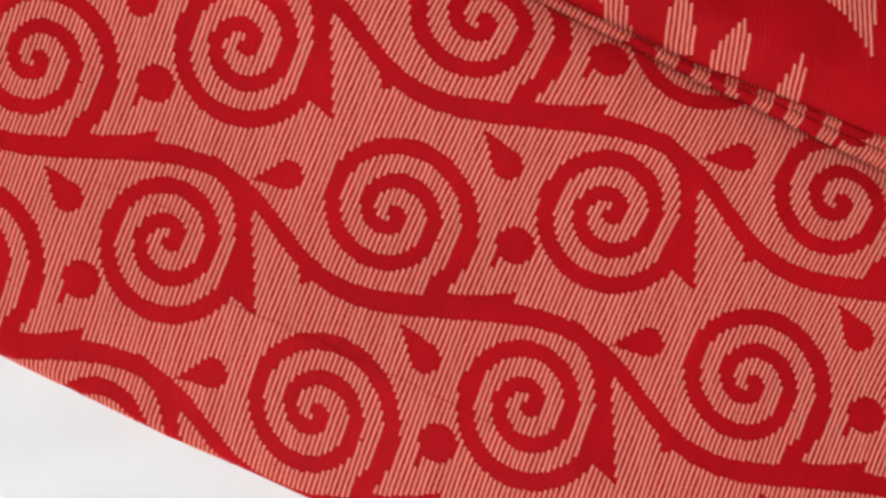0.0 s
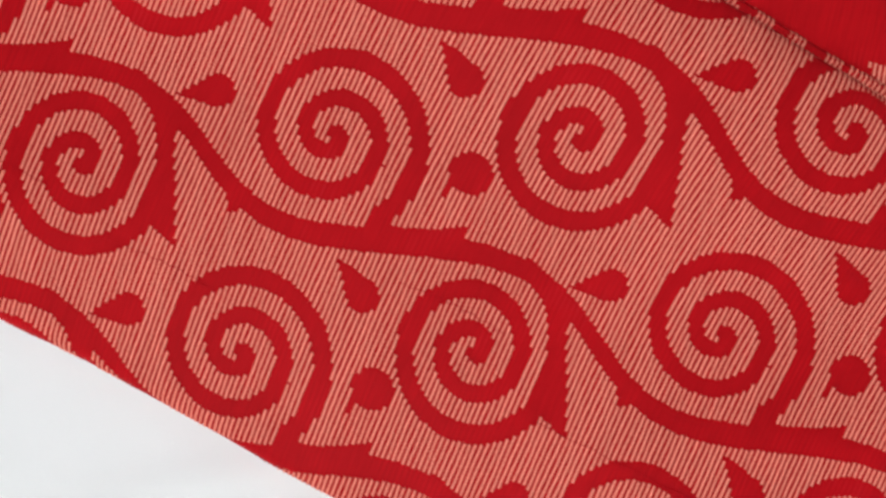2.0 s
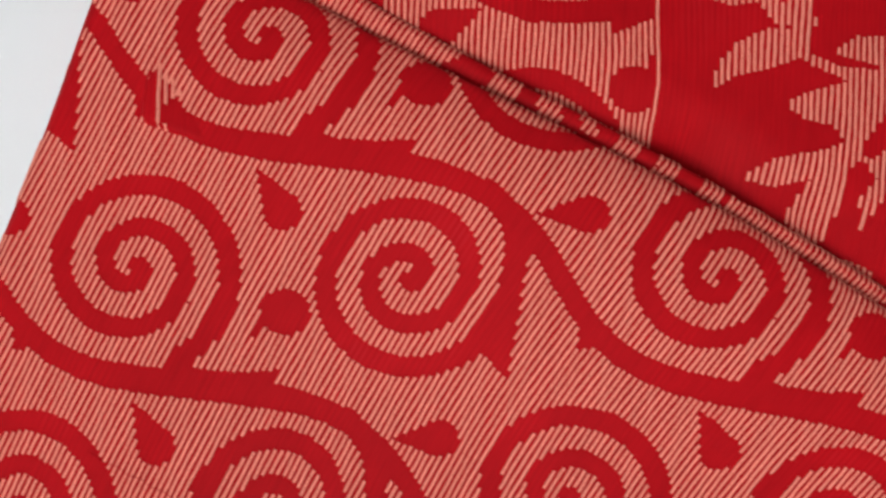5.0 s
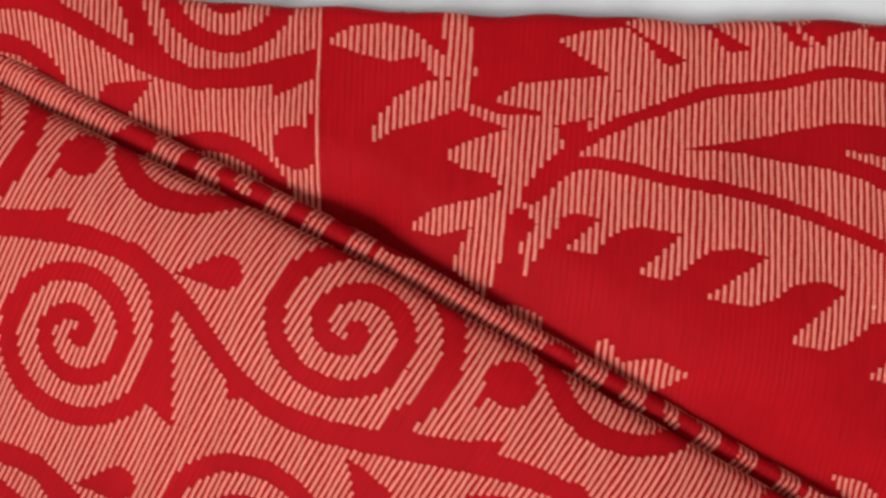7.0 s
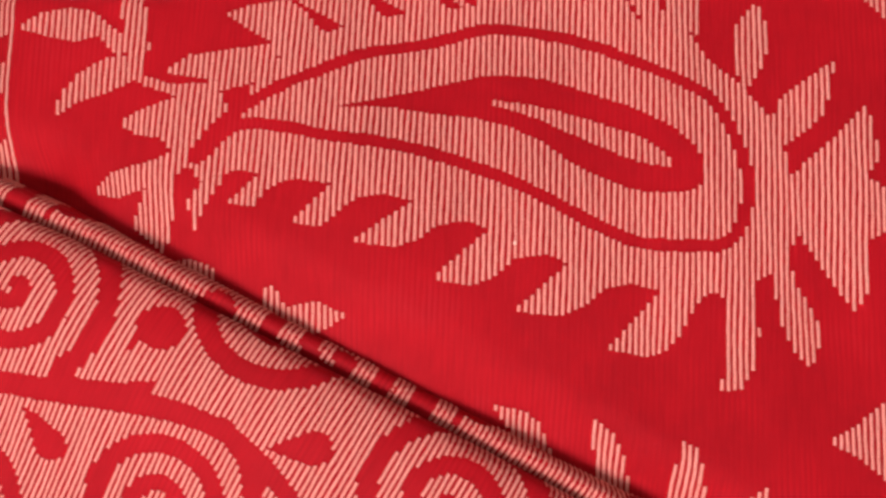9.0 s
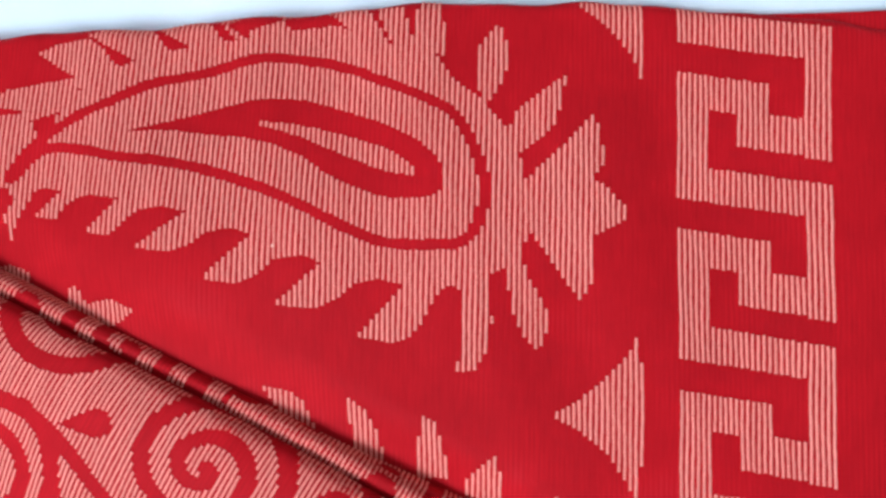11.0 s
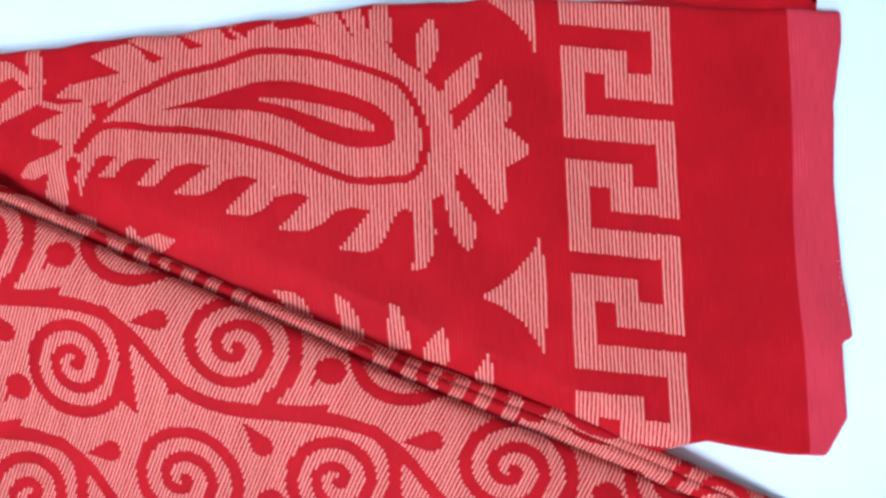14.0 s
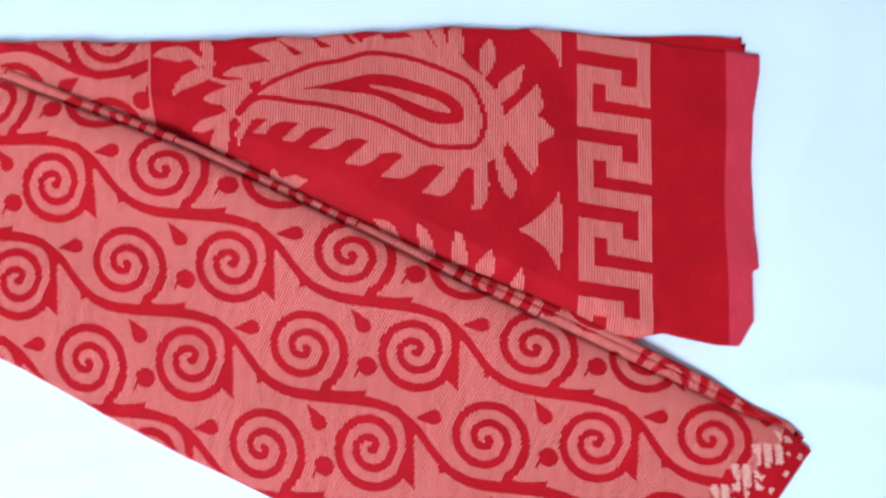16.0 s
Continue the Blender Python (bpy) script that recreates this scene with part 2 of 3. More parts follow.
def brocade(name, ribs, places, pale, surface, parent, label="", width=0.58, lift=0.00016, mat=None):
    """Pale threads as raised floats along the ribs, wherever pale (ribs x places) is True."""
    step = places[1] - places[0]
    stride = max(1, int(round(0.003 / step)))
    us, ws, starts = [], [], []
    total = 0
    rnd = np.random.RandomState(5)
    for i, u in enumerate(ribs):
        row = np.concatenate([[False], pale[i], [False]]).astype(np.int8)
        edge = np.diff(row)
        for a, b in zip(np.nonzero(edge == 1)[0], np.nonzero(edge == -1)[0]):
            if b - a < 4:
                continue
            jit = rnd.uniform(-0.5, 0.5, 2) * step
            k = np.unique(np.concatenate([np.arange(a, b, stride), [b - 1]]))
            w = places[k].copy()
            w[0] += jit[0] - 0.5 * step
            w[-1] += jit[1] + 0.5 * step
            us.append(u + 0.00014 * np.sin(w * 150 + i * 0.9) + 0.00008 * np.sin(w * 610 + i * 2.3))
            ws.append(w)
            starts.append((total, len(w)))
            total += len(w)
    if not us:
        return None
    us, ws = np.concatenate(us), np.concatenate(ws)
    pitch = abs(ribs[1] - ribs[0])
    hw = pitch * width / 2 * (1 + 0.06 * np.sin(ws * 900 + us * 4000))
    e = 0.0004
    mid = surface(us, ws)
    du = surface(us + e, ws) - surface(us - e, ws)
    dw = surface(us, ws + e) - surface(us, ws - e)
    nrm = np.cross(du, dw)
    nrm /= np.linalg.norm(nrm, axis=1)[:, None] + 1e-12
    nrm *= np.where(nrm[:, 2:3] < -0.2, -1, 1)
    sides = [(-1.0, lift * 0.6), (-0.45, lift + 0.00022), (0.45, lift + 0.00022), (1.0, lift * 0.6)]
    verts = np.empty((total * 4, 3))
    uvs = np.empty((total * 4, 2))
    for k, (o, h) in enumerate(sides):
        verts[k::4] = surface(us + o * hw, ws) + nrm * h
        uvs[k::4, 0], uvs[k::4, 1] = us + o * hw, ws
    faces = []
    for s, n in starts:
        for j in range(s, s + n - 1):
            a, b = 4 * j, 4 * j + 4
            faces += [(a, a + 1, b + 1, b), (a + 1, a + 2, b + 2, b + 1), (a + 2, a + 3, b + 3, b + 2)]
    return tagged(mesh_object(name, verts, faces, mat or pale_thread, parent, label, uvs), kind="stuff")


# ---- the room that closes the place ----
X0, X1, Y0, Y1, ZF, ZC = -2.4, 2.4, -2.3, 2.2, -0.55, 2.5


def structure(name, bm, mat, label):
    return tagged(part(name, bm, mat), label, "", "", "structure")


structure("floor", box(X0 - 0.1, Y0 - 0.1, ZF - 0.1, X1 + 0.1, Y1 + 0.1, ZF), floor_paint, "plain tiled floor of the room")
structure("wall_north", box(X0, Y1, ZF, X1, Y1 + 0.12, ZC), wall_paint, "plain off-white painted wall")
structure("wall_east", box(X1, Y0, ZF, X1 + 0.12, Y1 + 0.12, ZC), wall_paint, "plain off-white painted wall")
structure("wall_west", box(X0 - 0.12, Y0, ZF, X0, Y1 + 0.12, ZC), wall_paint, "plain off-white painted wall")
structure("wall_south", box(X0 - 0.12, Y0 - 0.12, ZF, X1 + 0.12, Y0, ZC), wall_paint, "plain off-white painted wall")
# the opening and its roof window are invented to go with the added lamp
wx0, wx1, wy0, wy1 = WIN_X - 0.85, WIN_X + 0.85, WIN_Y - 0.75, WIN_Y + 0.75
ceiling_mesh = bmesh.new()
for x0, y0, x1, y1 in ((X0 - 0.12, Y0 - 0.12, wx0, Y1 + 0.12), (wx1, Y0 - 0.12, X1 + 0.12, Y1 + 0.12), (wx0, Y0 - 0.12, wx1, wy0), (wx0, wy1, wx1, Y1 + 0.12)):
    piece = box(x0, y0, ZC, x1, y1, ZC + 0.15)
    tmp = bpy.data.meshes.new("ceiling_piece")
    piece.to_mesh(tmp)
    piece.free()
    ceiling_mesh.from_mesh(tmp)
    bpy.data.meshes.remove(tmp)
structure("ceiling", ceiling_mesh, wall_paint, "plain white painted ceiling with an opening added above the area lamp")
window = tagged(new("added_window"), "unseen white framed roof window, added above the area lamp", "", "", "structure")
for x0, x1, y0, y1 in ((wx0, wx0 + 0.05, wy0, wy1), (wx1 - 0.05, wx1, wy0, wy1), (wx0 + 0.05, wx1 - 0.05, wy0, wy0 + 0.05), (wx0 + 0.05, wx1 - 0.05, wy1 - 0.05, wy1)):
    part("added_window_frame", box(x0 + 0.002, y0 + 0.002, ZC + 0.04, x1 - 0.002, y1 - 0.002, ZC + 0.12, 0.004), white_frame, window)
pane = part("pane", box(wx0 + 0.05, wy0 + 0.05, ZC + 0.07, wx1 - 0.05, wy1 - 0.05, ZC + 0.076), glass, window)
pane.visible_shadow = False

# ---- bed and white sheet ----
bed = tagged(new("bed"), "low wooden bed under a white sheet", "bed")
part("base", box(-1.0, -0.9, ZF, 1.0, 0.9, -0.22, 0.01), wood, bed)
part("mattress", box(-0.98, -0.88, -0.218, 0.98, 0.88, -0.012, 0.04), sheet_white, bed)


def sheet_height(x, y):
    """Soft shallow creases of the sheet."""
    z = 0.0012 * wave(x * 0.8, y * 0.8, 3.0) - 0.001
    for cx, cy, ang, length, amp, width in ((0.42, -0.13, 0.06, 0.16, 0.0022, 0.012), (0.36, 0.12, 1.4, 0.2, 0.0016, 0.02), (-0.34, -0.17, 0.45, 0.1, 0.0016, 0.006), (-0.30, -0.21, 0.35, 0.12, 0.0013, 0.006), (0.1, 0.26, 0.1, 0.3, 0.0014, 0.015), (-0.52, 0.1, 1.2, 0.15, 0.0015, 0.012)):
        a = (x - cx) * math.cos(ang) + (y - cy) * math.sin(ang)
        b = -(x - cx) * math.sin(ang) + (y - cy) * math.cos(ang) + 0.01 * np.sin(a * 25)
        z = z + 1.9 * amp * np.exp(-(a / length) ** 2 - (b / width) ** 2)
    return z


gx, gy = np.meshgrid(np.linspace(-1.35, 1.35, 301), np.linspace(-1.25, 1.25, 281), indexing="ij")
px, dx = wrap(gx, -1.02, 1.02, 0.05, 0.05)
py, dy = wrap(gy, -0.92, 0.92, 0.05, 0.05)
gz = sheet_height(px, py) - np.maximum(dx, dy)
px, py = px + np.sign(px) * 0.012 * smooth(dx / 0.1) * np.sin(py * 22), py + np.sign(py) * 0.012 * smooth(dy / 0.1) * np.sin(px * 20)
sheet = mesh_object("bed_sheet", np.stack([px, py, gz], -1).reshape(-1, 3), grid_faces(301, 281), sheet_white)
tagged(sheet, "smooth white cotton sheet spread over the bed", "sheet")

# ---- the folded saree ----
saree = tagged(new("folded_saree"), "folded red saree with salmon scroll brocade on a white sheet", "saree")
saree.location = (0, 0, 0)

# body fold: the fabric's u runs along the folded edge, v along the ribs
FX = (-0.28547, 0.90324, 0.40428, 0.03704, 0.10549, 0.29997, -0.03506, -0.10119, 0.04593, 0.31365)
FY = (-0.01807, -0.38964, 0.94225, -0.15011, -0.00454, -0.33143, 0.09351, -0.00026, -0.14912, -0.07322)
SAG = (-0.00222, 0.03480, 0.02133, -0.09247, -0.09678, -0.00003)
TURN = radians(-24.9)


def lay(u, v):
    """Where a spot of the body fold lies on the bed; the cloth is pulled a little out of square."""
    terms = (1, u, v, u * u, u * v, v * v, u ** 3, u * u * v, u * v * v, v ** 3)
    return sum(k * t for k, t in zip(FX, terms)), sum(k * t for k, t in zip(FY, terms))


def unlay(x, y):
    u, v = 0.0 * x, 0.0 * x
    for _ in range(12):
        a, b = lay(u, v)
        u = u + (x - a) * math.cos(TURN) + (y - b) * math.sin(TURN)
        v = v - (x - a) * math.sin(TURN) + (y - b) * math.cos(TURN)
    return u, v


def v_top(u):
    return np.interp(u, (-0.25, -0.2, -0.15, -0.1, -0.05, 0.0, 0.1, 0.2, 0.28, 0.33, 0.42, 0.52, 0.57, 0.603, 0.634), (0.112, 0.1145, 0.113, 0.1135, 0.1155, 0.117, 0.1165, 0.1165, 0.1155, 0.1175, 0.122, 0.127, 0.130, 0.1375, 0.129))


def v_low(u):
    return np.interp(u, (-0.24, -0.145, -0.107, -0.067, -0.027, 0.03, 0.12, 0.2, 0.5), (-0.132, -0.130, -0.1235, -0.1245, -0.1265, -0.1295, -0.1315, -0.130, -0.129))


def u_left(v):
    return -0.2484 + 0.135 * (0.0965 - v)


def u_right(v):
    return 0.633 + 0.1 * (v - 0.1)


def body_height(u, v):
    ridge = smooth((v + 0.02) / 0.11) * np.exp(-((u - 0.04) / 0.24) ** 2)
    z = 0.0265 + 0.013 * ridge + 0.005 * smooth((v - 0.02) / 0.08) - 0.004 * smooth((-0.10 - u) / 0.12) - 0.003 * smooth((u - 0.30) / 0.2) - 0.004 * smooth((-v - 0.06) / 0.07)
    z = z + sum(k * t for k, t in zip(SAG, (1, u, v, u * u, u * v, v * v)))
    z = 0.006 + np.logaddexp(0, (z - 0.006) * 500) / 500
    roll = np.clip((v - v_top(u) + 0.026) / 0.026, 0, 1.6)
    return z - 0.0046 * roll ** 2.6 + 0.0012 * wave(u * 2.2, v * 2.0, 1.3)


def body_surface(u, w):
    v, dv = wrap(w, v_low(u), v_top(u), 0.008, 0.003)
    uu, du = wrap(u, u_left(v), u_right(v), 0.006, 0.004)
    x, y = lay(uu, v)
    return np.stack([x, y, np.maximum(body_height(uu, v) - dv - du, 0.0035)], -1)


def cloth_grid(name, surface, ulo, uhi, wlo, whi, nu, nw, mat, parent, label=""):
    """A sheet of cloth over a stretch of its own coordinates; the bounds may be functions of the other one."""
    s, t = np.meshgrid(np.linspace(0, 1, nu), np.linspace(0, 1, nw), indexing="ij")
    wmid = wlo(0) + (whi(0) - wlo(0)) * t
    u = ulo(wmid) + (uhi(wmid) - ulo(wmid)) * s
    w = wlo(u) + (whi(u) - wlo(u)) * t
    return mesh_object(name, surface(u.ravel(), w.ravel()), grid_faces(nu, nw), mat, parent, label, np.stack([u.ravel(), w.ravel()], -1))


SELVAGE = 0.600
body = cloth_grid("body_fold", body_surface, lambda v: u_left(v) - 0.022, lambda v: u_right(v) + 0.018, lambda u: v_low(u) - 0.022, lambda u: v_top(u) + 0.007, 330, 190, red_cloth, saree, "red cloth of the top fold")


def scroll_part(name, surface, parent, ulo, uhi, wlo, whi, keep, shift=0.0, label="", along=0.0):
    i0, i1 = int(ulo / PITCH), int(uhi / PITCH)
    iu = np.arange(i0, i1)
    ribs = (iu + 0.5) * PITCH
    places = np.arange(wlo, whi, STEP)
    pale = scroll_pale(iu + int(round(along / PITCH)), places + shift)
    uu, ww = np.meshgrid(ribs, places, indexing="ij")
    return brocade(name, ribs, places, pale & keep(uu, ww), surface, parent, label)


scroll_part("scroll_brocade", body_surface, body, -0.26, 0.63, -0.142, 0.147,
            lambda u, w: (w < v_top(u) + 0.004) & (w > v_low(u) - 0.012) & (u > u_left(w) - 0.006) & (u < SELVAGE + 0.3 * (w - 0.1)), 0.0, "salmon-pink brocade field round red scrolls")


def pulled_thread(u0, u1, v, sag):
    """A single snagged thread that lies across the ribs."""
    t = np.linspace(0, 1, 60)
    u, w = u0 + (u1 - u0) * t, v + sag * np.sin(t * 3) + 0.0004 * np.sin(t * 40)
    base = body_surface(u, w)
    verts = np.concatenate([base + (0, -0.00016, 0.00045), base + (0, 0, 0.0007), base + (0, 0.00016, 0.00045)])
    faces = [(k * 60 + i, k * 60 + i + 1, k * 60 + 61 + i, k * 60 + 60 + i) for k in (0, 1) for i in range(59)]
    mesh_object("pulled_thread", verts, faces, red_cloth, body, "snagged red thread", np.concatenate([np.stack([u, w], -1)] * 3))


pulled_thread(0.125, 0.262, -0.0655, 0.0015)
pulled_thread(-0.165, -0.100, -0.0645, 0.0005)
pulled_thread(-0.07, -0.02, -0.0752, 0.002)
pulled_thread(0.05, 0.10, -0.0405, 0.002)


def worn(u, w):
    edge = SELVAGE + 0.3 * (w - 0.1)
    ragged = (u > edge - 0.012 - 0.008 * np.sin(w * 240 + 1)) & (u < edge + 0.008 + 0.008 * np.sin(w * 190) + 0.005 * np.sin(w * 610)) & (np.sin(w * 330 + u * 500) > -0.6)
    flecks = (u > edge + 0.008) & (np.sin(w * 280 + u * 130) + np.sin(u * 420 - w * 90) > 1.55)
    return (ragged | flecks) & (w < v_top(u))


iu_w = np.arange(int(0.53 / PITCH), int(0.635 / PITCH))
rw, pwn = (iu_w + 0.5) * PITCH, np.arange(-0.12, 0.13, STEP)
brocade("frayed_brocade", rw, pwn, worn(*np.meshgrid(rw, pwn, indexing="ij")), body_surface, body, "ragged cream brocade ends beside the selvage", 0.8, 0.0003, cream_thread)


def flat(u):
    """The stack thins where it lies on the bare sheet."""
    return 1 - 0.55 * smooth((u - 0.18) / 0.32) - 0.3 * smooth((-0.1 - u) / 0.12)


def edge_fold(name, reach, drop, r, vin, ulo, uhi, shift, crest):
    """An inner layer whose rounded edge looks out from under the top fold."""
    def surf(u, w):
        v, dv = wrap(w, -1.0, reach(u), 0.01, r)
        uu, du = wrap(u, ulo, uhi, 0.006, 0.004)
        x, y = lay(uu, v)
        z = body_height(uu, np.minimum(v, v_top(uu))) - drop * flat(uu) + crest * np.sin(np.clip((v - v_top(uu) + 0.002) / (reach(uu) - v_top(uu) + 0.002), 0, 1) * 1.9) + 0.0008 * wave(u * 3, v * 3, shift * 100)
        return np.stack([x, y, np.maximum(z - dv - du, 0.003)], -1)
    layer = cloth_grid(name, surf, lambda v: ulo - 0.012 + 0 * v, lambda v: uhi + 0.012 + 0 * v, lambda u: vin + 0 * u, lambda u: reach(u) + 0.02, 300, 40, red_cloth, saree, "rounded inner fold of the same cloth")
    scroll_part("scroll_brocade", surf, layer, ulo - 0.004, min(uhi, 0.614), vin + 0.004, 0.165, lambda u, w: w < reach(u) + 0.012, shift, along=0.061)
    return layer


edge_fold("inner_fold", lambda u: v_top(u) + np.interp(u, (-0.22, -0.1, 0.0, 0.15, 0.3, 0.38, 0.45, 0.57, 0.6), (0.0135, 0.0105, 0.0092, 0.0085, 0.010, 0.012, 0.0115, 0.008, 0.004)), 0.0092, 0.0045, 0.085, -0.242, 0.618, 0.0645, 0.0032)
edge_fold("inner_fold", lambda u: v_top(u) + np.interp(u, (-0.22, 0.15, 0.24, 0.33, 0.38, 0.47, 0.52, 0.57, 0.6), (0.004, 0.006, 0.010, 0.016, 0.0195, 0.018, 0.0175, 0.011, 0.005)), 0.0128, 0.004, 0.09, -0.235, 0.624, 0.060, 0.003)

# pallu: the decorated end, laid square under the body fold; its coordinates are x and y
RIB = 0.0025
PALLU_SAG = (0.00223, -0.03410, -0.04576, -0.03686, 0.04727, -0.00585)


def pallu_top(x):
    return np.interp(x, (-0.46, -0.27, -0.20, -0.115, -0.04, 0.03, 0.09, 0.14, 0.19, 0.25, 0.31), (0.190, 0.1915, 0.194, 0.199, 0.206, 0.2115, 0.211, 0.208, 0.202, 0.196, 0.191)) + 0.0007 * np.sin(x * 71 + 1) + 0.0005 * np.sin(x * 163)


def pallu_right(y):
    return np.interp(y, (-0.09, -0.066, -0.0195, -0.0165, 0.02, 0.08, 0.13, 0.17, 0.195), (0.285, 0.2985, 0.2975, 0.3045, 0.3010, 0.2985, 0.300, 0.307, 0.308))


def pallu_bottom(x):
    return np.interp(x, (-0.46, -0.27, 0.0, 0.16, 0.197, 0.211, 0.228, 0.262, 0.31), (0.10, 0.05, -0.05, -0.095, -0.081, -0.078, -0.082, -0.089, -0.092))


def pallu_height(x, y):
    z = 0.0205 + 0.009 * np.exp(-((x + 0.10) / 0.09) ** 2 - ((y - 0.10) / 0.06) ** 2)
    z = z - 0.004 * smooth((-0.22 - x) / 0.1) - 0.004 * smooth((x - 0.2) / 0.1)
    z = z - 0.009 * np.exp(-((x + 0.250) / 0.017) ** 2 - ((y - 0.104) / 0.018) ** 2)
    z = z + 0.0016 * np.sin(x * 62 + 8 * y) * np.exp(-((x - 0.18) / 0.16) ** 2) * smooth((y + 0.02) / 0.1)
    z = z - 0.0003 * np.exp(-((y - 0.113 + 0.05 * (x - 0.2)) / 0.0022) ** 2) * smooth((x - 0.08) / 0.05)
    h = y - 0.1
    z = z + sum(k * t for k, t in zip(PALLU_SAG, (1, x, h, x * x, x * h, h * h)))
    # pressed down along the body fold that lies on it
    u, v = unlay(x, y)
    z = z - (0.0062 + 0.006 * smooth((x + 0.06) / 0.09)) * smooth((v_top(u) + 0.040 - v) / 0.030)
    z = 0.0118 + np.logaddexp(0, (z - 0.0118) * 600) / 600
    return z + 0.0016 * wave(x * 2.1, y * 1.9, 4.4) + 0.0005 * wave(x * 5.5, y * 4.5, 0.6)


def pallu_surface(x, y):
    yy, dy = wrap(y, pallu_bottom(x), pallu_top(x), 0.004, 0.006)
    xx, dx = wrap(x, -0.455, pallu_right(yy), 0.006, 0.002)
    xx = xx - 0.08 * (yy - 0.15) * smooth((-0.19 - x) / 0.08)
    return np.stack([xx, yy, np.maximum(pallu_height(xx, yy) - dy - dx, 0.003)], -1)


HEM = 0.2745
pallu = cloth_grid("pallu", pallu_surface, lambda y: -0.468 + 0 * y, lambda y: HEM - 0.0030 * np.exp(-((y - 0.07) / 0.055) ** 2), lambda x: pallu_bottom(x) - 0.012, lambda x: pallu_top(x) + 0.014, 300, 130, red_cloth, saree, "red pallu cloth with woven motifs")
cloth_grid("hem", pallu_surface, lambda y: HEM - 0.0030 * np.exp(-((y - 0.07) / 0.055) ** 2), lambda y: pallu_right(y) + 0.012, lambda x: pallu_bottom(x) - 0.012, lambda x: pallu_top(x) + 0.012, 26, 150, hem_cloth, saree, "thin lighter red end hem")


def under_layer(z, inset, outline):
    """A lower layer of the folded stack, a thin slab with a soft edge."""
    pts = curve(outline, True, 4)
    cx, cy = sum(p[0] for p in pts) / len(pts), sum(p[1] for p in pts) / len(pts)
    verts, faces, n = [], [], len(pts)
    for k, (h, g) in enumerate(((0.0, 0.0), (0.0007, 0.0008), (0.0019, 0.0008), (0.0024, 0.0), (0.0024, -0.004))):
        for x, y in pts:
            d = math.hypot(x - cx, y - cy)
            verts.append((x + (x - cx) / d * (g - inset), y + (y - cy) / d * (g - inset), z + h))
        if k:
            faces += [((k - 1) * n + i, (k - 1) * n + (i + 1) % n, k * n + (i + 1) % n, k * n + i) for i in range(n)]
    faces.append(tuple(4 * n + i for i in range(n)))
    return mesh_object("under_layer", verts, faces, red_cloth, saree, "lower layer of the folded stack", [(v[0], v[1]) for v in verts])


under_layer(0.0052, 0.0, [(-0.44, 0.184), (-0.2, 0.188), (0.03, 0.205), (0.14, 0.205), (0.20, 0.2055), (0.25, 0.2070), (0.284, 0.2050), (0.291, 0.2020), (0.290, 0.15), (0.288, 0.05), (0.290, -0.05), (0.278, -0.078), (0.2, -0.068), (0.0, -0.04), (-0.3, 0.07), (-0.44, 0.12)])
under_layer(0.0029, 0.001, [(-0.44, 0.180), (-0.2, 0.184), (0.03, 0.203), (0.16, 0.203), (0.25, 0.2045), (0.288, 0.203), (0.2955, 0.198), (0.296, 0.196), (0.289, 0.12), (0.289, -0.03), (0.289, -0.06), (0.276, -0.079), (0.2, -0.066), (0.0, -0.04), (-0.3, 0.07), (-0.44, 0.12)])
under_layer(0.0006, 0.004, [(-0.44, 0.182), (-0.2, 0.186), (0.03, 0.203), (0.2, 0.200), (0.285, 0.19), (0.292, 0.12), (0.290, -0.05), (0.275, -0.079), (0.2, -0.068), (0.0, -0.04), (-0.3, 0.07), (-0.44, 0.12)])

# pallu ornament, in millimetres
LEFT = -0.267
pr = np.arange(LEFT + RIB / 2, 0.262, RIB)
pw = np.arange(-0.09, 0.222, 0.0005)
PX, PY = [a * 1000 for a in np.meshgrid(pr, pw, indexing="ij")]


def inside_cloth(u, w):
    return (w < pallu_top(u) + 0.006) & (w > pallu_bottom(u) + 0.0)


ON = inside_cloth(PX / 1000, PY / 1000)
PAISLEY = [(-186, 119), (-174, 135), (-157, 162), (-136, 176), (-116, 183), (-110, 185), (-84, 189), (-60, 194), (-31, 198), (-2, 188), (17, 186), (27, 172), (39, 163), (53, 148), (59, 135), (62, 124), (66, 102), (57, 88), (52, 83), (35, 74), (2, 75), (6, 74), (-32, 84), (-64, 96), (-95, 106), (-127, 112), (-158, 115), (-176, 119)]
RING = [(-185, 121), (-175, 135.5), (-156, 150), (-135, 160), (-116, 168.5), (-92, 173.5), (-68, 181), (-49, 181), (-27, 177.5), (-6, 170), (18, 160.5), (30, 152), (39, 135), (42, 124), (41, 107), (33, 95), (17, 93), (-4, 94), (-23, 101), (-44, 111), (-61, 118), (-84, 125), (-103, 129), (-130, 132), (-155, 136), (-170, 134), (-183, 121)]
INNER_DROP = [(-126, 144.5), (-105, 150), (-81, 157), (-62, 161), (-43, 160.5), (-19, 154), (-1, 148), (16, 138), (23, 128), (21, 117), (5, 114), (-12, 117), (-31, 125), (-45, 134), (-66, 141), (-90, 143), (-109, 145)]
SLIVER = [(-68, 149.5), (-48, 148.5), (-29, 145), (-5, 138), (7, 131), (12, 126), (8, 125), (-7, 128), (-28, 136), (-45, 143)]
TOOTH_TIP = [(-170, 103), (-143, 96), (-118, 89), (-87, 75), (-53, 64), (-15, 50)]
TOOTH_NOTCH = [(-157, 115), (-127, 112), (-95, 106), (-64, 96), (-32, 84), (6, 74), (32, 76)]
UPPER_TIP = [(-178, 184), (-153, 193), (-118, 196), (-84, 198), (-49, 203)]
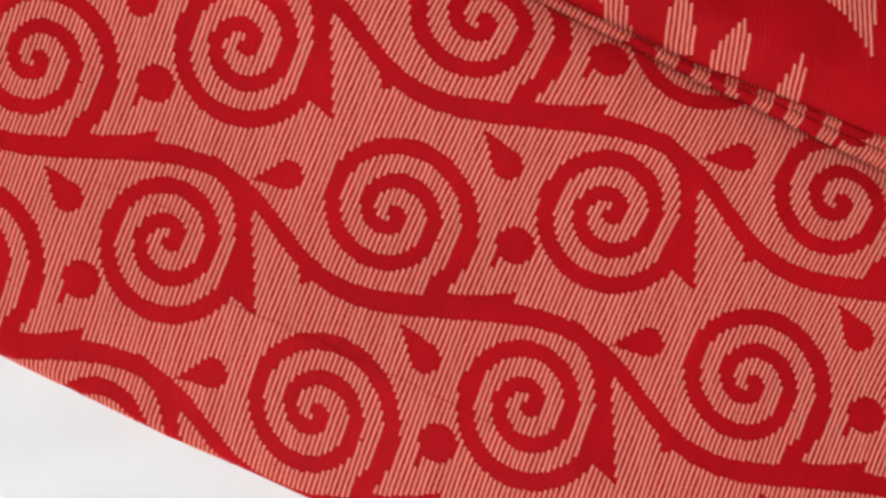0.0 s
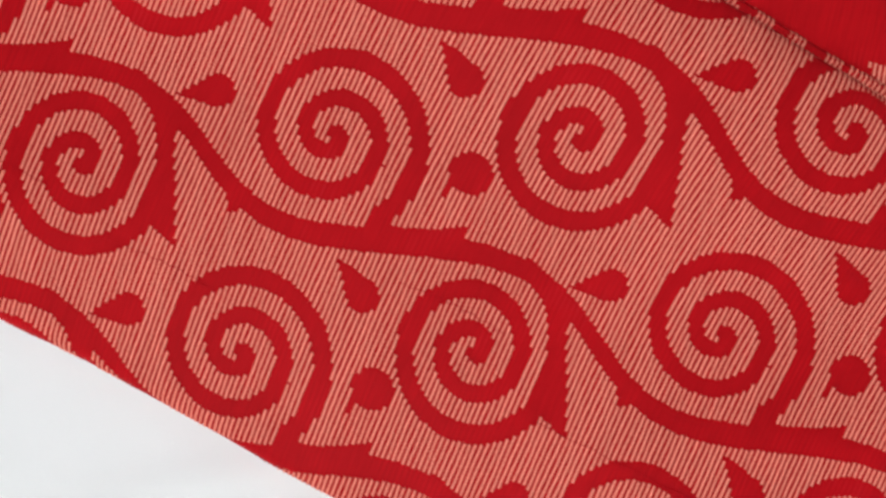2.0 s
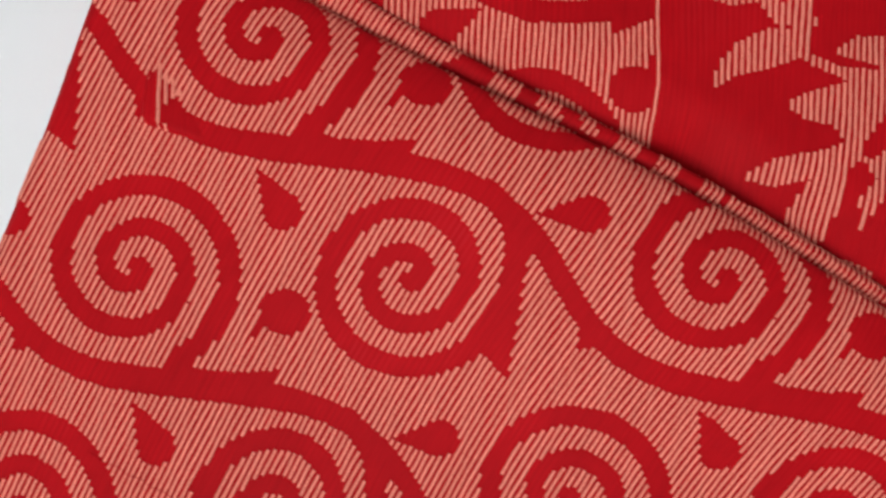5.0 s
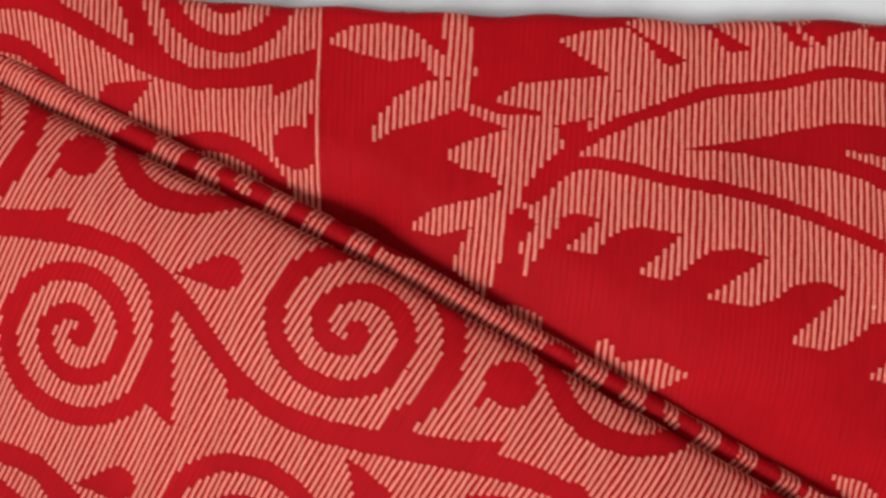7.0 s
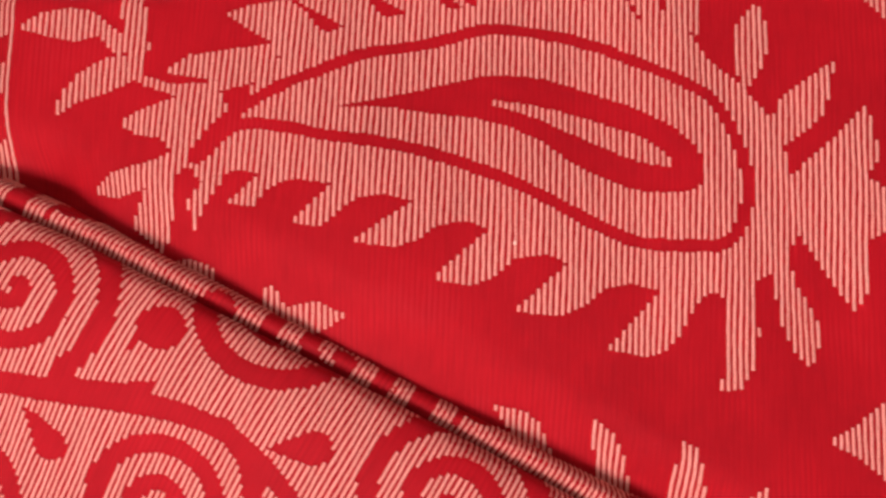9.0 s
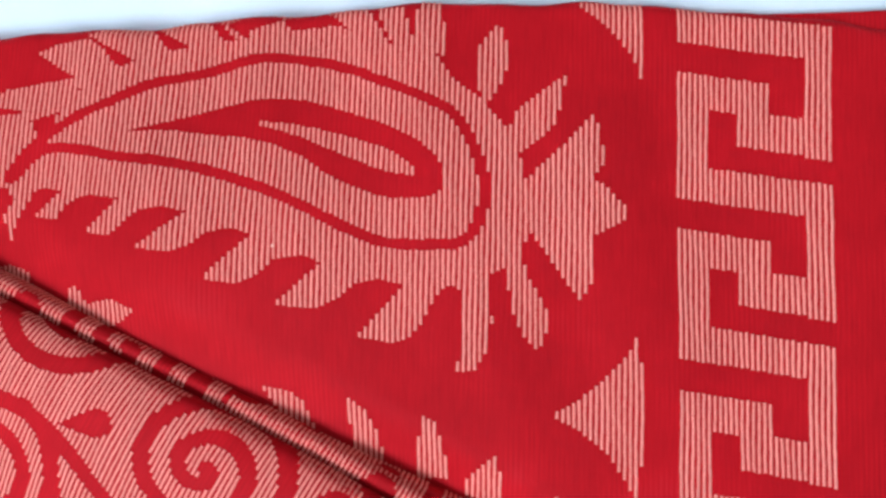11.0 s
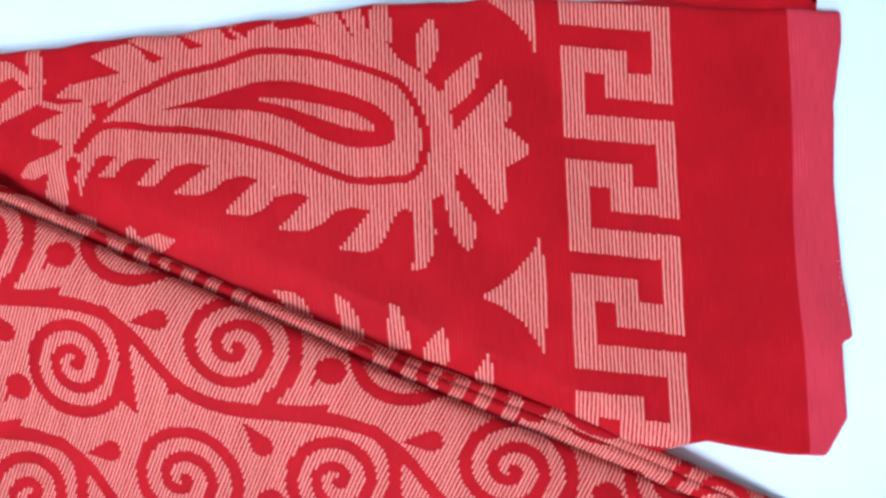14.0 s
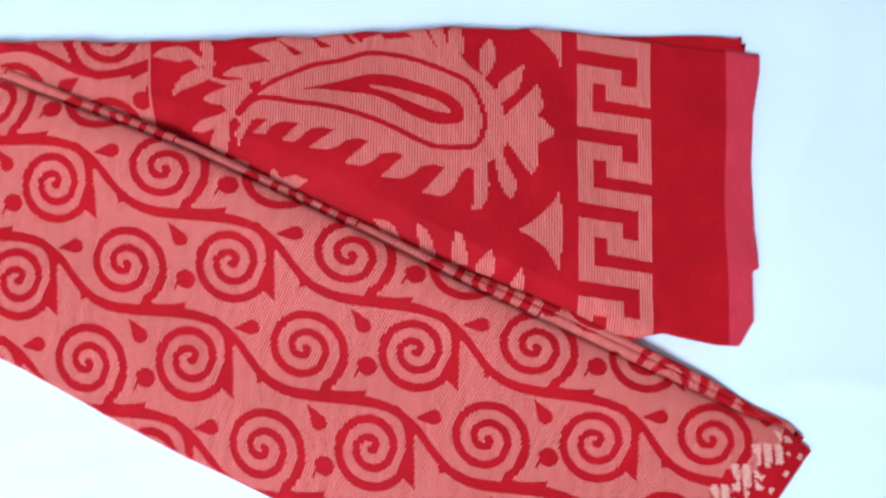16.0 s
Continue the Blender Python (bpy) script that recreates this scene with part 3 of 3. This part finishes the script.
UPPER_NOTCH = [(-156, 171), (-128, 180), (-103, 188), (-76, 193), (-72, 195), (-43, 198), (-15, 191)]
PETALS = (
    [(31, 35), (34, 54), (34, 67), (30, 77), (44, 82), (47, 59), (45, 45), (39, 36)],
    [(68, 45), (61, 52), (55, 66), (53, 84), (59, 94), (63, 80), (71, 67), (74, 59)],
    [(59, 117), (66, 129), (76, 138), (93, 156), (97, 139), (97, 131), (92, 125), (98, 122), (110, 109), (106, 105), (94, 99), (93, 78), (87, 69), (81, 76), (72, 89), (62, 102)],
    [(51, 140), (56, 156), (67, 165), (80, 174), (78, 160), (74, 149), (60, 137)],
    [(40, 160), (37, 186), (48, 200), (54, 186), (51, 173), (45, 162)],
    [(8, 186), (9, 204), (11, 212), (20, 212), (22, 198), (22, 183)],
)
SPRAY = (
    [(-222, 193), (-212, 194), (-208, 168), (-210, 156), (-199, 152), (-179, 153), (-185, 144), (-198, 148), (-209, 151), (-216, 157), (-220, 173)],
    [(-266, 176), (-256, 183), (-243, 186), (-232, 183), (-220, 173), (-219, 161), (-231, 173), (-239, 170), (-250, 172)],
    [(-248, 136), (-245, 147), (-238, 156), (-226, 163), (-215, 164), (-212, 154), (-224, 148), (-237, 144)],
    [(-220, 135), (-209, 141), (-196, 146), (-179, 155), (-172, 142), (-191, 118), (-199, 129), (-210, 130)],
    [(-201, 157), (-191, 165), (-174, 168), (-156, 171), (-152, 157), (-181, 148), (-187, 143), (-178, 154)],
    [(-232, 106), (-222, 114), (-200, 120), (-192, 125), (-179, 126), (-191, 114), (-203, 109), (-219, 104)],
    [(-200, 120), (-191, 123), (-192, 101), (-197, 81), (-213, 93), (-207, 105)],
    [(-185, 88), (-186, 104), (-177, 116), (-168, 123), (-172, 112), (-178, 103)],
)
SPIKES = (
    [(-195, 78), (-185, 80), (-173, 76), (-174, 71), (-184, 72)],
    [(-153, 72), (-147, 67), (-145, 62), (-132, 65), (-119, 60), (-134, 50), (-154, 61)],
    [(-60, 26), (-47, 24), (-40, 19), (-33, 2), (-41, 5), (-51, 14)],
    [(-21, 24), (-10, 16), (-4, 4), (-2, -10), (-15, -6), (-18, 8)],
    [(16, 15), (23, 12), (27, -4), (27, -15), (12, -16), (13, -2)],
    [(49, -1), (54, -14), (51, -27), (35, -22), (37, -13)],
    [(77, -18), (80, -27), (80, -39), (66, -40), (68, -33)],
)
TRIANGLE = [(74, 17), (85, 23), (98, 34), (109, 46), (113, 56), (116, 22), (113, -22), (108, -12), (99, 1), (88, 10)]
TRIANGLE_TOP = [(83, 210), (100, 196), (111, 182), (115, 170), (115, 210)]
ACX, ACY = -0.309, 0.194


paisley = in_outline(PX, PY, PAISLEY)
# hooked teeth along the lower rim
for k, (tx, ty) in enumerate(TOOTH_TIP[:-1]):
    (nx, ny), (mx, my) = TOOTH_NOTCH[k], TOOTH_NOTCH[k + 1]
    h, q = ny - ty, min(1.0, (mx - nx) / 33)
    paisley |= in_outline(PX, PY, curve([(tx, ty), (nx, ny), (nx + 4, ny + 6), (mx - 4, my + 7), (mx - 11 * q, my + 3), (mx - 22 * q, my + 0.5), (mx - 30 * q, my - 0.32 * h), ((tx + mx - 28 * q) / 2 + 3, ty - 1.5)], True, 1))
for k, (tx, ty) in enumerate(UPPER_TIP):
    (nx, ny), (mx, my) = UPPER_NOTCH[k], UPPER_NOTCH[k + 1]
    paisley |= in_outline(PX, PY, [(tx, ty), (nx, ny), (nx + 3, ny - 6), (mx - 3, my - 7), (mx - 10, my - 1), (mx - 16, my + 6), (mx - 24, my + 11), (tx + 10, ty + 4)])
for s in (*PETALS, [(-38, 207), (-22, 195), (-18, 190), (-4, 188), (-8, 196), (-16, 207)], [(-11, 207), (-6, 195), (-2, 188), (9, 184), (6, 196), (2, 207)], [(-190, 123), (-183, 113), (-177, 108), (-173, 114), (-165, 117.5), (-157, 115), (-158, 128), (-175, 131)], [(-15, 50), (6, 74), (10, 80), (30, 80), (27, 76), (21, 69), (15, 57), (9, 50), (2, 47.5)]):
    paisley |= in_outline(PX, PY, s)
paisley &= ~near_line(PX, PY, curve(RING, False, 10), 2.6)
paisley &= ~in_outline(PX, PY, curve(INNER_DROP, True, 5))
paisley |= in_outline(PX, PY, curve(SLIVER, True, 4))
brocade("paisley_motif", pr, pw, paisley & ON, pallu_surface, pallu, "large salmon paisley with a toothed rim")
spray = np.zeros(PX.shape, bool)
for s in SPRAY:
    spray |= in_outline(PX, PY, s)
brocade("leaf_spray", pr, pw, spray & ON & ~paisley & ~near_line(PX, PY, curve(RING, False, 10), 2.6), pallu_surface, pallu, "curling salmon leaf spray")
for s in SPIKES:
    brocade("leaf_tip", pr, pw, in_outline(PX, PY, s) & ON, pallu_surface, pallu)
for s in (TRIANGLE, TRIANGLE_TOP):
    brocade("triangle_motif", pr, pw, in_outline(PX, PY, s) & ON, pallu_surface, pallu)

# meander border: one repeat, bar by bar (x0, x1, y0, y1)
meander = np.zeros(PX.shape, bool)
flat_y = PY + 0.14 * (PX - 130)
for k in range(-1, 6):
    top = 206 - 73 * (k - 1)
    for x0, x1, y0, y1 in ((130, 201, -16, 0), (187, 201, -62, 0), (158, 201, -61, -44), (158, 172, -61, -30), (130, 172, -46, -30), (130, 145, -89, -30)):
        meander |= (PX > x0) & (PX < x1) & (flat_y > top + y0) & (flat_y < top + y1)
brocade("key_border", pr, pw, meander & ON, pallu_surface, pallu, "salmon meander border band")

# thin line and the scroll field beyond it, turned half round
lw = np.arange(0.02, 0.205, 0.0005)
line_x = np.array([LEFT - 0.0012, LEFT + 0.0013])
brocade("border_line", line_x, lw, np.stack([inside_cloth(np.full(lw.shape, LEFT), lw), np.zeros(lw.shape, bool)]), pallu_surface, pallu, width=0.5)
n_left = 78
left_ribs = LEFT - 0.0036 - np.arange(n_left) * PITCH
iu = np.floor((-(left_ribs - ACX) + 0.0899) / PITCH).astype(int)
lpale = scroll_pale(iu, -(lw - ACY) + 0.0434)
LX, LY = np.meshgrid(left_ribs, lw, indexing="ij")
brocade("scroll_brocade", left_ribs, lw, lpale & inside_cloth(LX, LY), pallu_surface, pallu, "salmon-pink brocade field round red scrolls")

# a loose white slub caught in the weave
bm = bmesh.new()
bmesh.ops.create_icosphere(bm, subdivisions=2, radius=0.0008)
for v in bm.verts:
    v.co = Vector((v.co.x, v.co.y * 1.2, v.co.z * 0.5)) + Vector((-0.0535, 0.091, float(pallu_surface(np.array([-0.0535]), np.array([0.091]))[0, 2]) + 0.0006))
part("slub", bm, cream_thread, pallu, "small white cotton slub")

# a short row of cream stitches along the hem's edge
for k in range(9):
    sy = 0.004 + 0.0034 * k
    sx = 0.2986 + 0.0006 * math.sin(k * 2.1)
    sz = float(pallu_surface(np.array([sx]), np.array([sy]))[0, 2])
    part("stitch", box(sx - 0.0002, sy - 0.0005, sz - 0.0003, sx + 0.0002, sy + 0.0005, sz + 0.0002, 0.00008), cream_thread, saree)

# a dark fleck of lint on the sheet
bm = bmesh.new()
bmesh.ops.create_icosphere(bm, subdivisions=1, radius=0.0007)
for v in bm.verts:
    v.co = Vector((v.co.x * 1.2 + v.co.y * 0.4, v.co.y, v.co.z * 0.5)) + Vector((-0.241, 0.199, float(sheet_height(-0.241, 0.199)) + 0.0004))
tagged(part("lint", bm, wood), "tiny dark fleck of lint on the white sheet", "lint")
